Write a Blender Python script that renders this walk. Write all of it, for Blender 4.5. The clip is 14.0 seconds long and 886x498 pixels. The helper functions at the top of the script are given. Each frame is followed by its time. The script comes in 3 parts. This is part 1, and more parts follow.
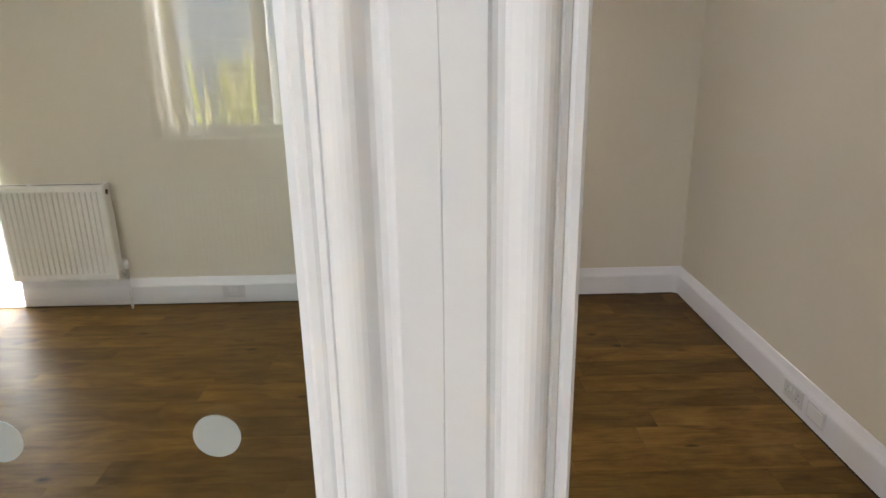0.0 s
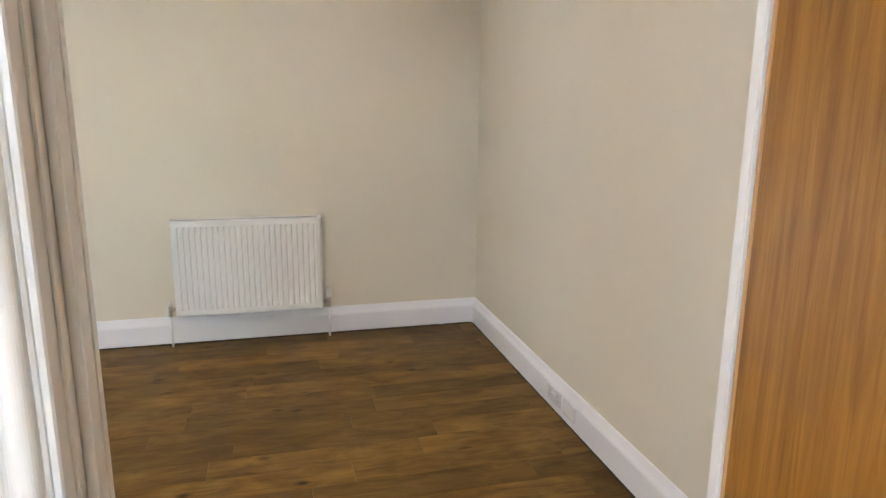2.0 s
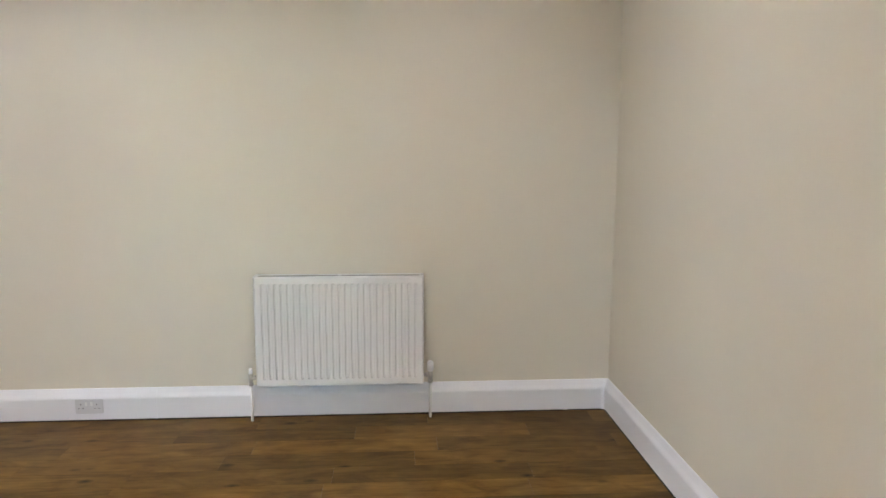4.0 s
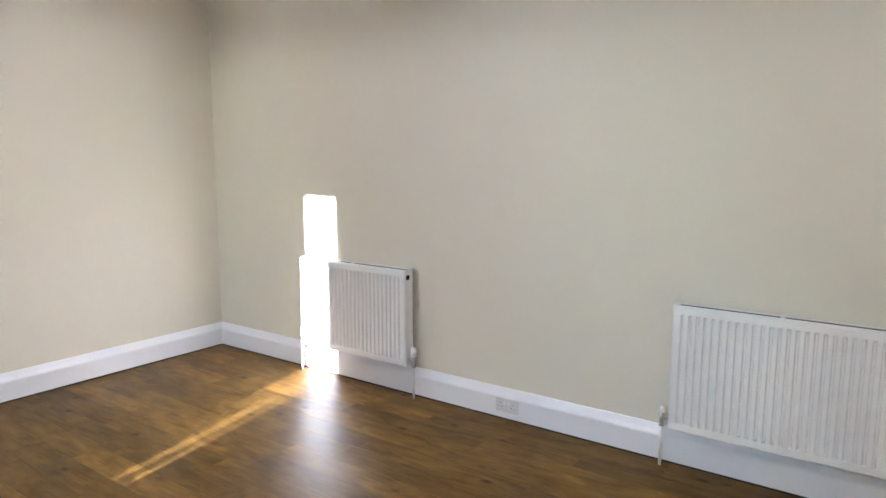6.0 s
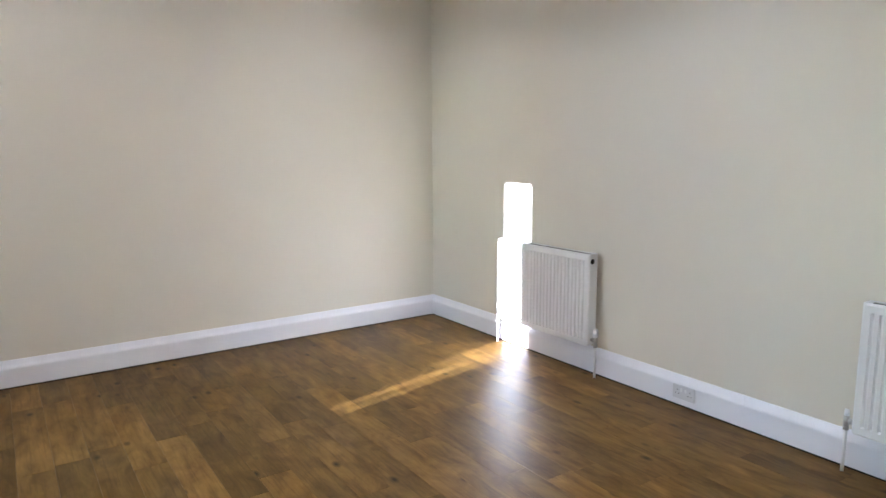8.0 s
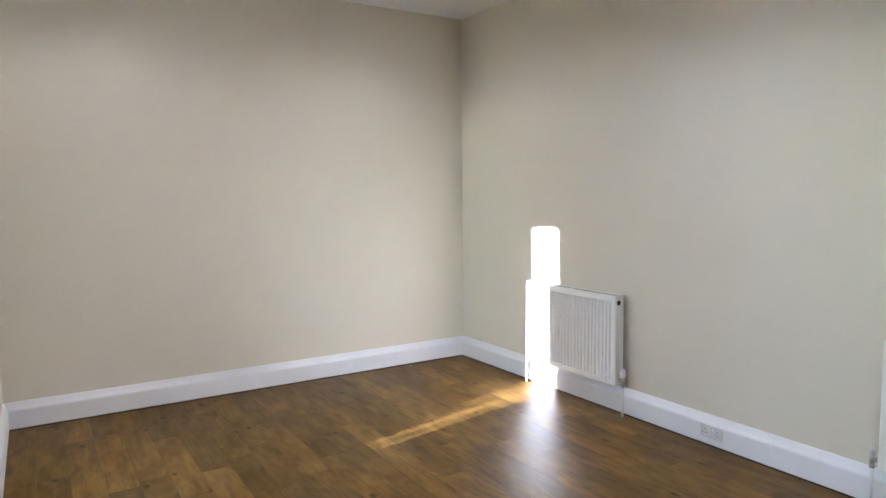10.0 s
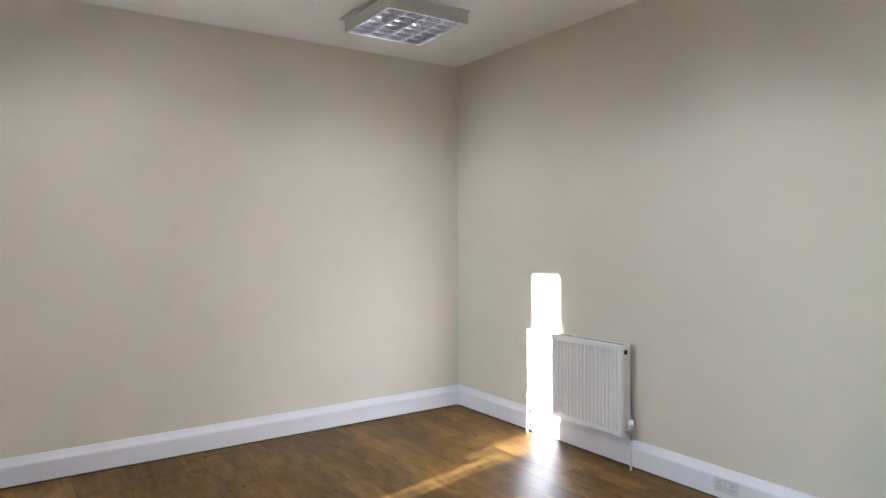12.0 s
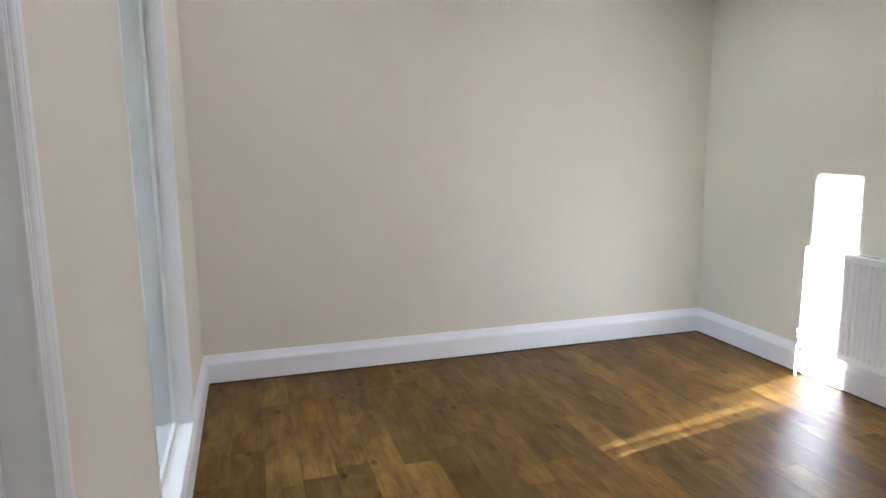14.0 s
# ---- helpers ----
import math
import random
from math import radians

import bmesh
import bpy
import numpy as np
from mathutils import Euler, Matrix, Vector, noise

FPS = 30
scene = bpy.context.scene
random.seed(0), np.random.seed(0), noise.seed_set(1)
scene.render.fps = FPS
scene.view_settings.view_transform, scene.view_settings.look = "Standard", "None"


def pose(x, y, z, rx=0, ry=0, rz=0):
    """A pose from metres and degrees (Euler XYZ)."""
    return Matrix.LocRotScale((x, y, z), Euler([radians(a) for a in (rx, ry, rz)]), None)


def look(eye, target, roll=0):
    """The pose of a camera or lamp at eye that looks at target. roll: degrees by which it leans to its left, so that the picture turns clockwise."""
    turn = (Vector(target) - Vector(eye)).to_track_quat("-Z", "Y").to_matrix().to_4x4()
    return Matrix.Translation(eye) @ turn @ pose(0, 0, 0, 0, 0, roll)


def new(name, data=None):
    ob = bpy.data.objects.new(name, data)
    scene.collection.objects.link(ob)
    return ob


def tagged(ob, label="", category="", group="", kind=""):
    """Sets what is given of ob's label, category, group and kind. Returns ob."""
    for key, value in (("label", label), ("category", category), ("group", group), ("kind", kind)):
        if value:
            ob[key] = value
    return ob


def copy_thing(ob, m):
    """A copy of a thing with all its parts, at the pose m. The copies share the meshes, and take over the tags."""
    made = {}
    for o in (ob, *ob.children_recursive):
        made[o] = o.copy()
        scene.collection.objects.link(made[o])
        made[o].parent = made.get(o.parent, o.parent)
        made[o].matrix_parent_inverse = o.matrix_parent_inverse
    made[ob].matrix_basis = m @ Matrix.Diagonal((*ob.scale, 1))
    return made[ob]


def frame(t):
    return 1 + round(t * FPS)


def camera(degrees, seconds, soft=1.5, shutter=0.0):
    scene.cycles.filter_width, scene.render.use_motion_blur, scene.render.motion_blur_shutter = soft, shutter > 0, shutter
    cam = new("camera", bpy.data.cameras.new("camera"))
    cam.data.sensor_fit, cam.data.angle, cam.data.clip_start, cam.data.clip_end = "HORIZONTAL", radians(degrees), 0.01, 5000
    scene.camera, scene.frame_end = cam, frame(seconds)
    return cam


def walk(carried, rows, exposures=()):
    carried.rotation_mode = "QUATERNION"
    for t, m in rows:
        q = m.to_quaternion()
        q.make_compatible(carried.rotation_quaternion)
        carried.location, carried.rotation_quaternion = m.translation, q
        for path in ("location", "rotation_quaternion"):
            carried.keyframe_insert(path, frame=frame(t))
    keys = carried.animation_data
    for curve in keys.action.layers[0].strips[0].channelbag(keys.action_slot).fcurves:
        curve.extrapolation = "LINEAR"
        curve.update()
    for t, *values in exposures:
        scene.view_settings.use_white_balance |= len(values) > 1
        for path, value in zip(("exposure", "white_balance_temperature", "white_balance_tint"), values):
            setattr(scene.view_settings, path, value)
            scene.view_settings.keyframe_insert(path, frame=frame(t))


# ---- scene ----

cam = camera(68.2, 14.0)
PATH = [
    (0, (0.653, 1.334, 1.577), (0.680, 3.313, 0.956), -1.0),
    (0.4, (0.685, 1.198, 1.568), (0.788, 3.206, 1.037), 0.6),
    (0.5, (0.701, 1.150, 1.567), (0.815, 3.160, 1.044), 1.3),
    (1, (0.789, 1.005, 1.578), (1.007, 3.008, 1.062), 5),
    (1.5, (0.863, 0.942, 1.550), (1.238, 2.922, 1.037), 3.1),
    (2, (0.910, 1.046, 1.489), (1.416, 3.012, 1.051), 0.5),
    (2.2, (0.912, 1.134, 1.482), (1.475, 3.090, 1.078), 0),
    (4.5, (1.087, 1.861, 1.451), (0.932, 3.915, 1.155), 0.2),
    (5, (1.096, 1.943, 1.490), (0.587, 3.933, 1.168), -0.1),
    (5.5, (1.113, 2.068, 1.462), (0.242, 3.931, 1.150), -0.3),
    (6, (1.126, 2.161, 1.483), (-0.066, 3.842, 1.196), 0.1),
    (6.5, (1.198, 2.185, 1.487), (-0.235, 3.664, 1.195), 0.4),
    (7, (1.338, 2.182, 1.485), (-0.243, 3.493, 1.160), 0.8),
    (7.5, (1.457, 2.151, 1.486), (-0.209, 3.346, 1.134), 0.6),
    (10, (1.684, 1.990, 1.490), (-0.020, 3.058, 1.320), -0.55),
    (10.5, (1.686, 1.848, 1.498), (-0.034, 3.017, 1.470), -0.3),
    (11, (1.670, 1.848, 1.527), (-0.044, 3.023, 1.598), -0.2),
    (11.5, (1.634, 1.842, 1.539), (-0.080, 3.018, 1.604), -0.3),
    (12, (1.503, 1.867, 1.523), (-0.212, 3.044, 1.481), -0.3),
    (12.5, (1.248, 2.096, 1.551), (-0.446, 3.274, 1.289), -1.2),
    (13, (1.022, 2.070, 1.510), (-0.570, 3.371, 1.194), -1.2),
    (13.5, (0.853, 1.947, 1.405), (-0.875, 3.058, 1.078), -1),
    (14, (0.792, 2.081, 1.438), (-1.175, 2.667, 1.104), -0.7),
]
EXPOSURE = [(0.0, 1.95, 6500, 18), (0.5, 1.95, 6500, 18), (1.0, 2.1, 6600, 19), (1.5, 2.35, 6450, 17), (2.0, 2.6, 6400, 17), (4.5, 2.6, 6050, 16), (7.5, 2.52, 5550, 16), (11.5, 2.48, 5550, 15), (14.0, 2.42, 5480, 15)]
walk(cam, [(t, look(eye, target, roll)) for t, eye, target, roll in PATH], EXPOSURE)

# ---- plan, in metres ----
XW, XE = -3.28, 2.245        # office side walls
YN, YS, YO = 5.312, 1.768, 1.632   # north wall, south wall inside and outside
ZC = 3.03                    # ceiling
HW, HE, HS = -4.6, 2.9, -2.05      # hall walls
DOOR_L, DOOR_R, DOOR_H = 0.721, 1.490, 2.04
G1_L, G1_R = -0.26, 0.592    # glazed screen beside the door
G2_L, G2_R = -2.25, -1.287    # glazed screen near the west wall
G_Z0, G_Z1 = 0.19, 2.36
WIN_L, WIN_R, WIN_Z0, WIN_Z1 = -1.07, 0.30, 1.04, 2.685
# unseen second opening, added so that its lamp brightens the east wall
ADDED_WIN_L, ADDED_WIN_R = -3.65, -2.25
SUN_DIR = Vector((-0.190, 1.0, -0.189)).normalized()

# ---- light ----
world = bpy.data.worlds.new("world")
scene.world = world
world.use_nodes = True
wn = world.node_tree.nodes
sky = wn.new("ShaderNodeTexSky")
sky.sky_type = "NISHITA"
sky.sun_disc = False
sky.dust_density = 0.0
sky.sun_elevation = math.asin(-SUN_DIR.z)
sky.sun_rotation = math.atan2(-SUN_DIR.x, -SUN_DIR.y)
wn["Background"].inputs["Strength"].default_value = 0.5
world.node_tree.links.new(sky.outputs[0], wn["Background"].inputs["Color"])

sun = new("sun", bpy.data.lights.new("sun", "SUN"))
sun.data.energy, sun.data.angle, sun.data.color = 16.0, radians(0.5), (1.0, 0.98, 0.95)
sun.matrix_world = look(Vector((0, 0, 5)), Vector((0, 0, 5)) + SUN_DIR)

# daylight of the sky in the hall window; the second lamp is added fill
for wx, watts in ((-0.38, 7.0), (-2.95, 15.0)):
    win_light = new("window_daylight_fill", bpy.data.lights.new("window_daylight_fill", "AREA"))
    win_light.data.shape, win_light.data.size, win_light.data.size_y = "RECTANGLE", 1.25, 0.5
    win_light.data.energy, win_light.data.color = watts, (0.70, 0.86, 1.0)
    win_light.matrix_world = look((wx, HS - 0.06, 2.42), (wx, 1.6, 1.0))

LAMP_WATTS = 0.8


# ---- materials ----
def material(name, colour, rough=0.5, metal=0.0, spec=0.5):
    m = bpy.data.materials.new(name)
    m.use_nodes = True
    b = m.node_tree.nodes["Principled BSDF"]
    b.inputs["Base Color"].default_value = (*colour, 1)
    b.inputs["Roughness"].default_value = rough
    b.inputs["Metallic"].default_value = metal
    b.inputs["Specular IOR Level"].default_value = spec
    return m


def node(m, kind, **values):
    n = m.node_tree.nodes.new(kind)
    for k, v in values.items():
        n.inputs[k].default_value = v
    return n


def wire(m, a, b):
    m.node_tree.links.new(a, b)


def mix_colour(m, fac, a, b, blend="MIX"):
    n = m.node_tree.nodes.new("ShaderNodeMix")
    n.data_type, n.blend_type = "RGBA", blend
    for sock, v in ((n.inputs[0], fac), (n.inputs[6], a), (n.inputs[7], b)):
        if hasattr(v, "links"):
            wire(m, v, sock)
        elif isinstance(v, tuple):
            sock.default_value = (*v, 1)
        else:
            sock.default_value = v
    return n.outputs[2]


def ramp(m, fac, lo, hi):
    n = m.node_tree.nodes.new("ShaderNodeMapRange")
    n.inputs[1].default_value, n.inputs[2].default_value = lo, hi
    wire(m, fac, n.inputs[0])
    return n.outputs[0]


def painted(name, colour, rough, big=0.04, grain=60.0, bump=0.08, dist=0.002):
    """Paint with faint cloudy variation and roller or brush relief."""
    m = material(name, colour, rough)
    b = m.node_tree.nodes["Principled BSDF"]
    tc = node(m, "ShaderNodeTexCoord")
    n1 = node(m, "ShaderNodeTexNoise", Scale=1.7, Detail=4.0)
    n2 = node(m, "ShaderNodeTexNoise", Scale=grain, Detail=3.0)
    wire(m, tc.outputs["Object"], n1.inputs["Vector"])
    wire(m, tc.outputs["Object"], n2.inputs["Vector"])
    dark = tuple(c * (1 - 2 * big) for c in colour)
    col = mix_colour(m, ramp(m, n1.outputs[0], 0.3, 0.7), dark, colour)
    wire(m, col, b.inputs["Base Color"])
    bp = node(m, "ShaderNodeBump", Strength=bump, Distance=dist)
    wire(m, n2.outputs[0], bp.inputs["Height"])
    wire(m, bp.outputs[0], b.inputs["Normal"])
    return m


def wooden(name, dark, mid, light, rough, axis, scale=1.0, knots=True, spread=1.0):
    """Timber with long grain along one axis, tone changing from piece to piece."""
    m = material(name, mid, rough)
    b = m.node_tree.nodes["Principled BSDF"]
    tc = node(m, "ShaderNodeTexCoord")
    info = node(m, "ShaderNodeObjectInfo")
    shift = m.node_tree.nodes.new("ShaderNodeVectorMath")
    shift.operation = "MULTIPLY_ADD"
    wire(m, info.outputs["Random"], shift.inputs[0])
    shift.inputs[1].default_value = (37.0, 91.0, 53.0)
    wire(m, tc.outputs["Object"], shift.inputs[2])
    long, cross = (4.4 if knots else 1.1) * scale, (11.5 if knots else 17.0) * scale
    mp = node(m, "ShaderNodeMapping")
    mp.inputs["Scale"].default_value = tuple(long if i == axis else cross for i in range(3))
    wire(m, shift.outputs[0], mp.inputs["Vector"])
    fine = node(m, "ShaderNodeMapping")
    fine.inputs["Scale"].default_value = tuple((4.0 if knots else 1.5) * scale if i == axis else 75.0 * scale for i in range(3))
    wire(m, shift.outputs[0], fine.inputs["Vector"])
    g1 = node(m, "ShaderNodeTexNoise", Scale=1.0, Detail=5.0, Roughness=0.6, Distortion=0.5)
    g2 = node(m, "ShaderNodeTexNoise", Scale=1.0, Detail=2.0)
    wire(m, mp.outputs[0], g1.inputs["Vector"])
    wire(m, fine.outputs[0], g2.inputs["Vector"])
    base = mix_colour(m, ramp(m, g1.outputs[0], 0.28, 0.72), dark, light)
    base = mix_colour(m, ramp(m, g2.outputs[0], 0.50, 1.0), base, tuple(c * 0.8 for c in dark))
    tone = mix_colour(m, info.outputs["Random"], (1 - 0.30 * spread,) * 3, (1 + 0.30 * spread, 1 + 0.27 * spread, 1 + 0.22 * spread))
    base = mix_colour(m, 1.0, base, tone, "MULTIPLY")
    if knots:
        km = node(m, "ShaderNodeMapping")
        km.inputs["Scale"].default_value = tuple(3.6 if i == axis else 6.5 for i in range(3))
        wire(m, shift.outputs[0], km.inputs["Vector"])
        wob = node(m, "ShaderNodeTexVoronoi", Scale=1.0)
        wire(m, km.outputs[0], wob.inputs["Vector"])
        base = mix_colour(m, ramp(m, wob.outputs["Distance"], 0.15, 0.03), base, tuple(c * 0.25 for c in dark))
    wire(m, base, b.inputs["Base Color"])
    bp = node(m, "ShaderNodeBump", Strength=0.06 if knots else 0.03, Distance=0.0010)
    wire(m, g2.outputs[0], bp.inputs["Height"])
    wire(m, bp.outputs[0], b.inputs["Normal"])
    return m


CREAM = painted("cream_wall_paint", (0.735, 0.686, 0.582), 0.75, 0.015, 140, 0.10, 0.001)
CEIL = painted("ceiling_paint", (0.86, 0.855, 0.83), 0.85, 0.02, 90, 0.12, 0.002)
WHITE = painted("white_gloss_paint", (0.80, 0.79, 0.79), 0.38, 0.02, 25, 0.05, 0.001)
PVC = painted("white_trunking_plastic", (0.82, 0.82, 0.86), 0.42, 0.01, 40, 0.02, 0.001)
ENAMEL = material("white_radiator_enamel", (0.82, 0.82, 0.81), 0.32)
PLASTIC = material("white_plastic", (0.80, 0.80, 0.80), 0.35)
PLATE = material("off_white_plastic", (0.66, 0.66, 0.68), 0.4)
GREY_PLASTIC = material("grey_plastic", (0.55, 0.55, 0.56), 0.4)
# grey steel darkened so the colour holds the shade inside a radiator
FINS = material("grey_steel_painted_shade", (0.10, 0.10, 0.10), 0.6)
# near black that puts the shade of gaps and holes into colour
DARK = material("dark_gap_shade", (0.02, 0.018, 0.016), 0.8)
CHROME = material("brushed_chrome", (0.55, 0.53, 0.50), 0.28, 1.0)
STEEL = material("satin_stainless_steel", (0.62, 0.61, 0.60), 0.22, 1.0)
MIRROR = material("louvre_aluminium", (0.66, 0.67, 0.72), 0.12, 1.0)
HOUSING = painted("white_enamelled_steel", (0.62, 0.62, 0.60), 0.5, 0.02, 30, 0.02)
FROST = material("frosted_film", (0.37, 0.38, 0.35), 0.7)
FABRIC = painted("cream_blind_fabric", (0.78, 0.74, 0.60), 0.85, 0.02, 300, 0.2)
FLOOR_WOOD = wooden("oak_vinyl_plank", (0.074, 0.036, 0.0072), (0.125, 0.069, 0.0160), (0.218, 0.127, 0.034), 0.40, 0, 1.0, True, 0.95)
OAK = wooden("oak_veneer", (0.19, 0.076, 0.0088), (0.285, 0.123, 0.018), (0.375, 0.172, 0.030), 0.40, 2, 3.6, False, 0.0)
OAK_EDGE = wooden("oak_lipping", (0.50, 0.27, 0.12), (0.60, 0.35, 0.17), (0.66, 0.41, 0.22), 0.5, 2, 1.5, False, 0.0)
GROUND = painted("paving", (0.22, 0.21, 0.20), 0.9, 0.15, 8, 0.3, 0.01)
RENDER = painted("pale_render", (0.62, 0.71, 0.92), 0.85, 0.06, 20, 0.2, 0.004)
STONE = painted("band_stone", (0.72, 0.72, 0.74), 0.8, 0.06, 20, 0.2, 0.004)
DARK_GLASS = material("far_window_glass", (0.05, 0.06, 0.08), 0.06)
LEAF = painted("flax_leaf", (0.26, 0.28, 0.07), 0.4, 0.2, 30, 0.1)
LEAF_PALE = material("flax_leaf_margin", (0.62, 0.58, 0.28), 0.45)

for lm, lc in ((LEAF, (0.50, 0.52, 0.12)), (LEAF_PALE, (0.75, 0.70, 0.35))):
    tr = node(lm, "ShaderNodeBsdfTranslucent")
    tr.inputs[0].default_value = (*lc, 1)
    ms = node(lm, "ShaderNodeMixShader")
    ms.inputs[0].default_value = 0.5
    wire(lm, lm.node_tree.nodes["Principled BSDF"].outputs[0], ms.inputs[1])
    wire(lm, tr.outputs[0], ms.inputs[2])
    wire(lm, ms.outputs[0], lm.node_tree.nodes["Material Output"].inputs[0])

# the floor's slightly uneven sheen
b = FLOOR_WOOD.node_tree.nodes["Principled BSDF"]
b.inputs["Specular IOR Level"].default_value = 0.13
tc = node(FLOOR_WOOD, "ShaderNodeTexCoord")
ns = node(FLOOR_WOOD, "ShaderNodeTexNoise", Scale=38.0, Detail=3.0)
wire(FLOOR_WOOD, tc.outputs["Object"], ns.inputs["Vector"])
bp2 = node(FLOOR_WOOD, "ShaderNodeBump", Strength=0.16, Distance=0.001)
wire(FLOOR_WOOD, ns.outputs[0], bp2.inputs["Height"])
wire(FLOOR_WOOD, bp2.outputs[0], b.inputs["Normal"])

GLASS = bpy.data.materials.new("clear_glass")
GLASS.use_nodes = True
gn = GLASS.node_tree
gn.nodes.remove(gn.nodes["Principled BSDF"])
gt = gn.nodes.new("ShaderNodeBsdfTransparent")
gt.inputs[0].default_value = (0.93, 0.96, 0.94, 1)
gg = gn.nodes.new("ShaderNodeBsdfGlossy")
gg.inputs["Roughness"].default_value = 0.0
lw = gn.nodes.new("ShaderNodeLayerWeight")
lw.inputs[0].default_value = 0.5
gp = gn.nodes.new("ShaderNodeMath")
gp.operation = "POWER"
gp.inputs[1].default_value = 5.0
gn.links.new(lw.outputs["Facing"], gp.inputs[0])
gf = gn.nodes.new("ShaderNodeMath")
gf.operation = "MULTIPLY_ADD"
gf.inputs[1].default_value, gf.inputs[2].default_value = 0.95, 0.055
gn.links.new(gp.outputs[0], gf.inputs[0])
gm = gn.nodes.new("ShaderNodeMixShader")
gn.links.new(gf.outputs[0], gm.inputs[0])
gn.links.new(gt.outputs[0], gm.inputs[1])
gn.links.new(gg.outputs[0], gm.inputs[2])
gn.links.new(gm.outputs[0], gn.nodes["Material Output"].inputs[0])

TUBE = bpy.data.materials.new("lit_tube")
TUBE.use_nodes = True
tb = TUBE.node_tree.nodes["Principled BSDF"]
tb.inputs["Emission Color"].default_value = (1.0, 0.925, 0.79, 1)
tb.inputs["Emission Strength"].default_value = 5.6


# ---- mesh helpers ----
def box(bm, x0, x1, y0, y1, z0, z1, bevel=0.0):
    vs = [bm.verts.new((x, y, z)) for x in (x0, x1) for y in (y0, y1) for z in (z0, z1)]
    fs = [bm.faces.new([vs[i] for i in q]) for q in ((0, 1, 3, 2), (4, 6, 7, 5), (0, 4, 5, 1), (2, 3, 7, 6), (0, 2, 6, 4), (1, 5, 7, 3))]
    if bevel:
        edges = list({e for f in fs for e in f.edges})
        bmesh.ops.bevel(bm, geom=edges, offset=bevel, segments=2, affect="EDGES")
    return bm


def tube(bm, a, b, r, n=14, r2=None):
    a, b = Vector(a), Vector(b)
    q = (b - a).to_track_quat("Z", "Y").to_matrix()
    rings = []
    for p, rad in ((a, r), (b, r if r2 is None else r2)):
        rings.append([bm.verts.new(p + q @ Vector((rad * math.cos(2 * math.pi * i / n), rad * math.sin(2 * math.pi * i / n), 0))) for i in range(n)])
    for i in range(n):
        bm.faces.new((rings[0][i], rings[0][(i + 1) % n], rings[1][(i + 1) % n], rings[1][i])).smooth = True
    bm.faces.new(rings[0][::-1])
    bm.faces.new(rings[1])
    return bm


def sweep(bm, profile, a, b, across, out):
    """Extrude a closed profile (u along 'across', v along 'out') from a to b."""
    a, b, across, out = (Vector(v) for v in (a, b, across, out))
    r0 = [bm.verts.new(a + across * u + out * v) for u, v in profile]
    r1 = [bm.verts.new(b + across * u + out * v) for u, v in profile]
    n = len(profile)
    for i in range(n):
        bm.faces.new((r0[i], r0[(i + 1) % n], r1[(i + 1) % n], r1[i]))
    bm.faces.new(r0[::-1])
    bm.faces.new(r1)
    return bm


def part(name, bm, mat, parent=None, label=""):
    bmesh.ops.recalc_face_normals(bm, faces=bm.faces[:])
    me = bpy.data.meshes.new(name)
    bm.to_mesh(me)
    bm.free()
    me.materials.append(mat)
    ob = new(name, me)
    if parent is not None:
        ob.parent = parent
    if label:
        ob["label"] = label
    return ob


def thing(name, at, label, category, group="", kind="", turn=0):
    ob = new(name)
    ob.empty_display_size = 0.1
    ob.matrix_world = pose(*at, 0, 0, turn)
    return tagged(ob, label, category, group, kind)


def structure(name, bm, mat, label, category):
    return tagged(part(name, bm, mat), label, category, "", "structure")


# ---- shell ----
def wall_x(y0, y1, x0, x1, z0, z1, holes):
    """A wall along x with rectangular openings (left, right, bottom, top)."""
    bm = bmesh.new()
    x = x0
    for l, r, b0, t0 in sorted(holes):
        box(bm, x, l, y0, y1, z0, z1)
        if b0 > z0:
            box(bm, l, r, y0, y1, z0, b0)
        box(bm, l, r, y0, y1, t0, z1)
        x = r
    box(bm, x, x1, y0, y1, z0, z1)
    return bm


T = 0.2
structure("wall_north", box(bmesh.new(), XW - T, XE + T, YN, YN + T, -0.1, ZC), CREAM, "cream painted plaster wall with two radiators", "wall")
structure("wall_west", box(bmesh.new(), XW - T, XW, YS, YN, -0.1, ZC), CREAM, "plain cream painted plaster wall", "wall")
structure("wall_east", box(bmesh.new(), XE, XE + T, YS, YN, -0.1, ZC), CREAM, "plain cream painted plaster wall with sockets below", "wall")
structure("wall_south", wall_x(YO, YS, HW, HE, -0.1, ZC, [(DOOR_L - 0.03, DOOR_R + 0.082, -0.1, DOOR_H + 0.03), (G1_L - 0.022, G1_R + 0.022, G_Z0 - 0.022, G_Z1 + 0.022), (G2_L - 0.022, G2_R + 0.022, G_Z0 - 0.022, G_Z1 + 0.022)]), CREAM, "cream partition wall with a doorway and glazed screens", "wall")
structure("wall_hall_south", wall_x(HS - 0.28, HS, HW, HE, -0.1, ZC, [(ADDED_WIN_L, ADDED_WIN_R, WIN_Z0, WIN_Z1), (WIN_L, WIN_R, WIN_Z0, WIN_Z1)]), CREAM, "cream outside wall with a window and an added unseen window", "wall")
structure("wall_hall_west", box(bmesh.new(), HW - T, HW, HS - 0.28, YS, -0.1, ZC), CREAM, "plain cream painted hall wall", "wall")
structure("wall_hall_east", box(bmesh.new(), HE, HE + T, HS - 0.28, YS, -0.1, ZC), CREAM, "plain cream painted hall wall", "wall")
structure("ceiling", box(bmesh.new(), XW - T, XE + T, YS, YN + T, ZC, ZC + 0.2), CEIL, "flat off-white painted ceiling", "ceiling")
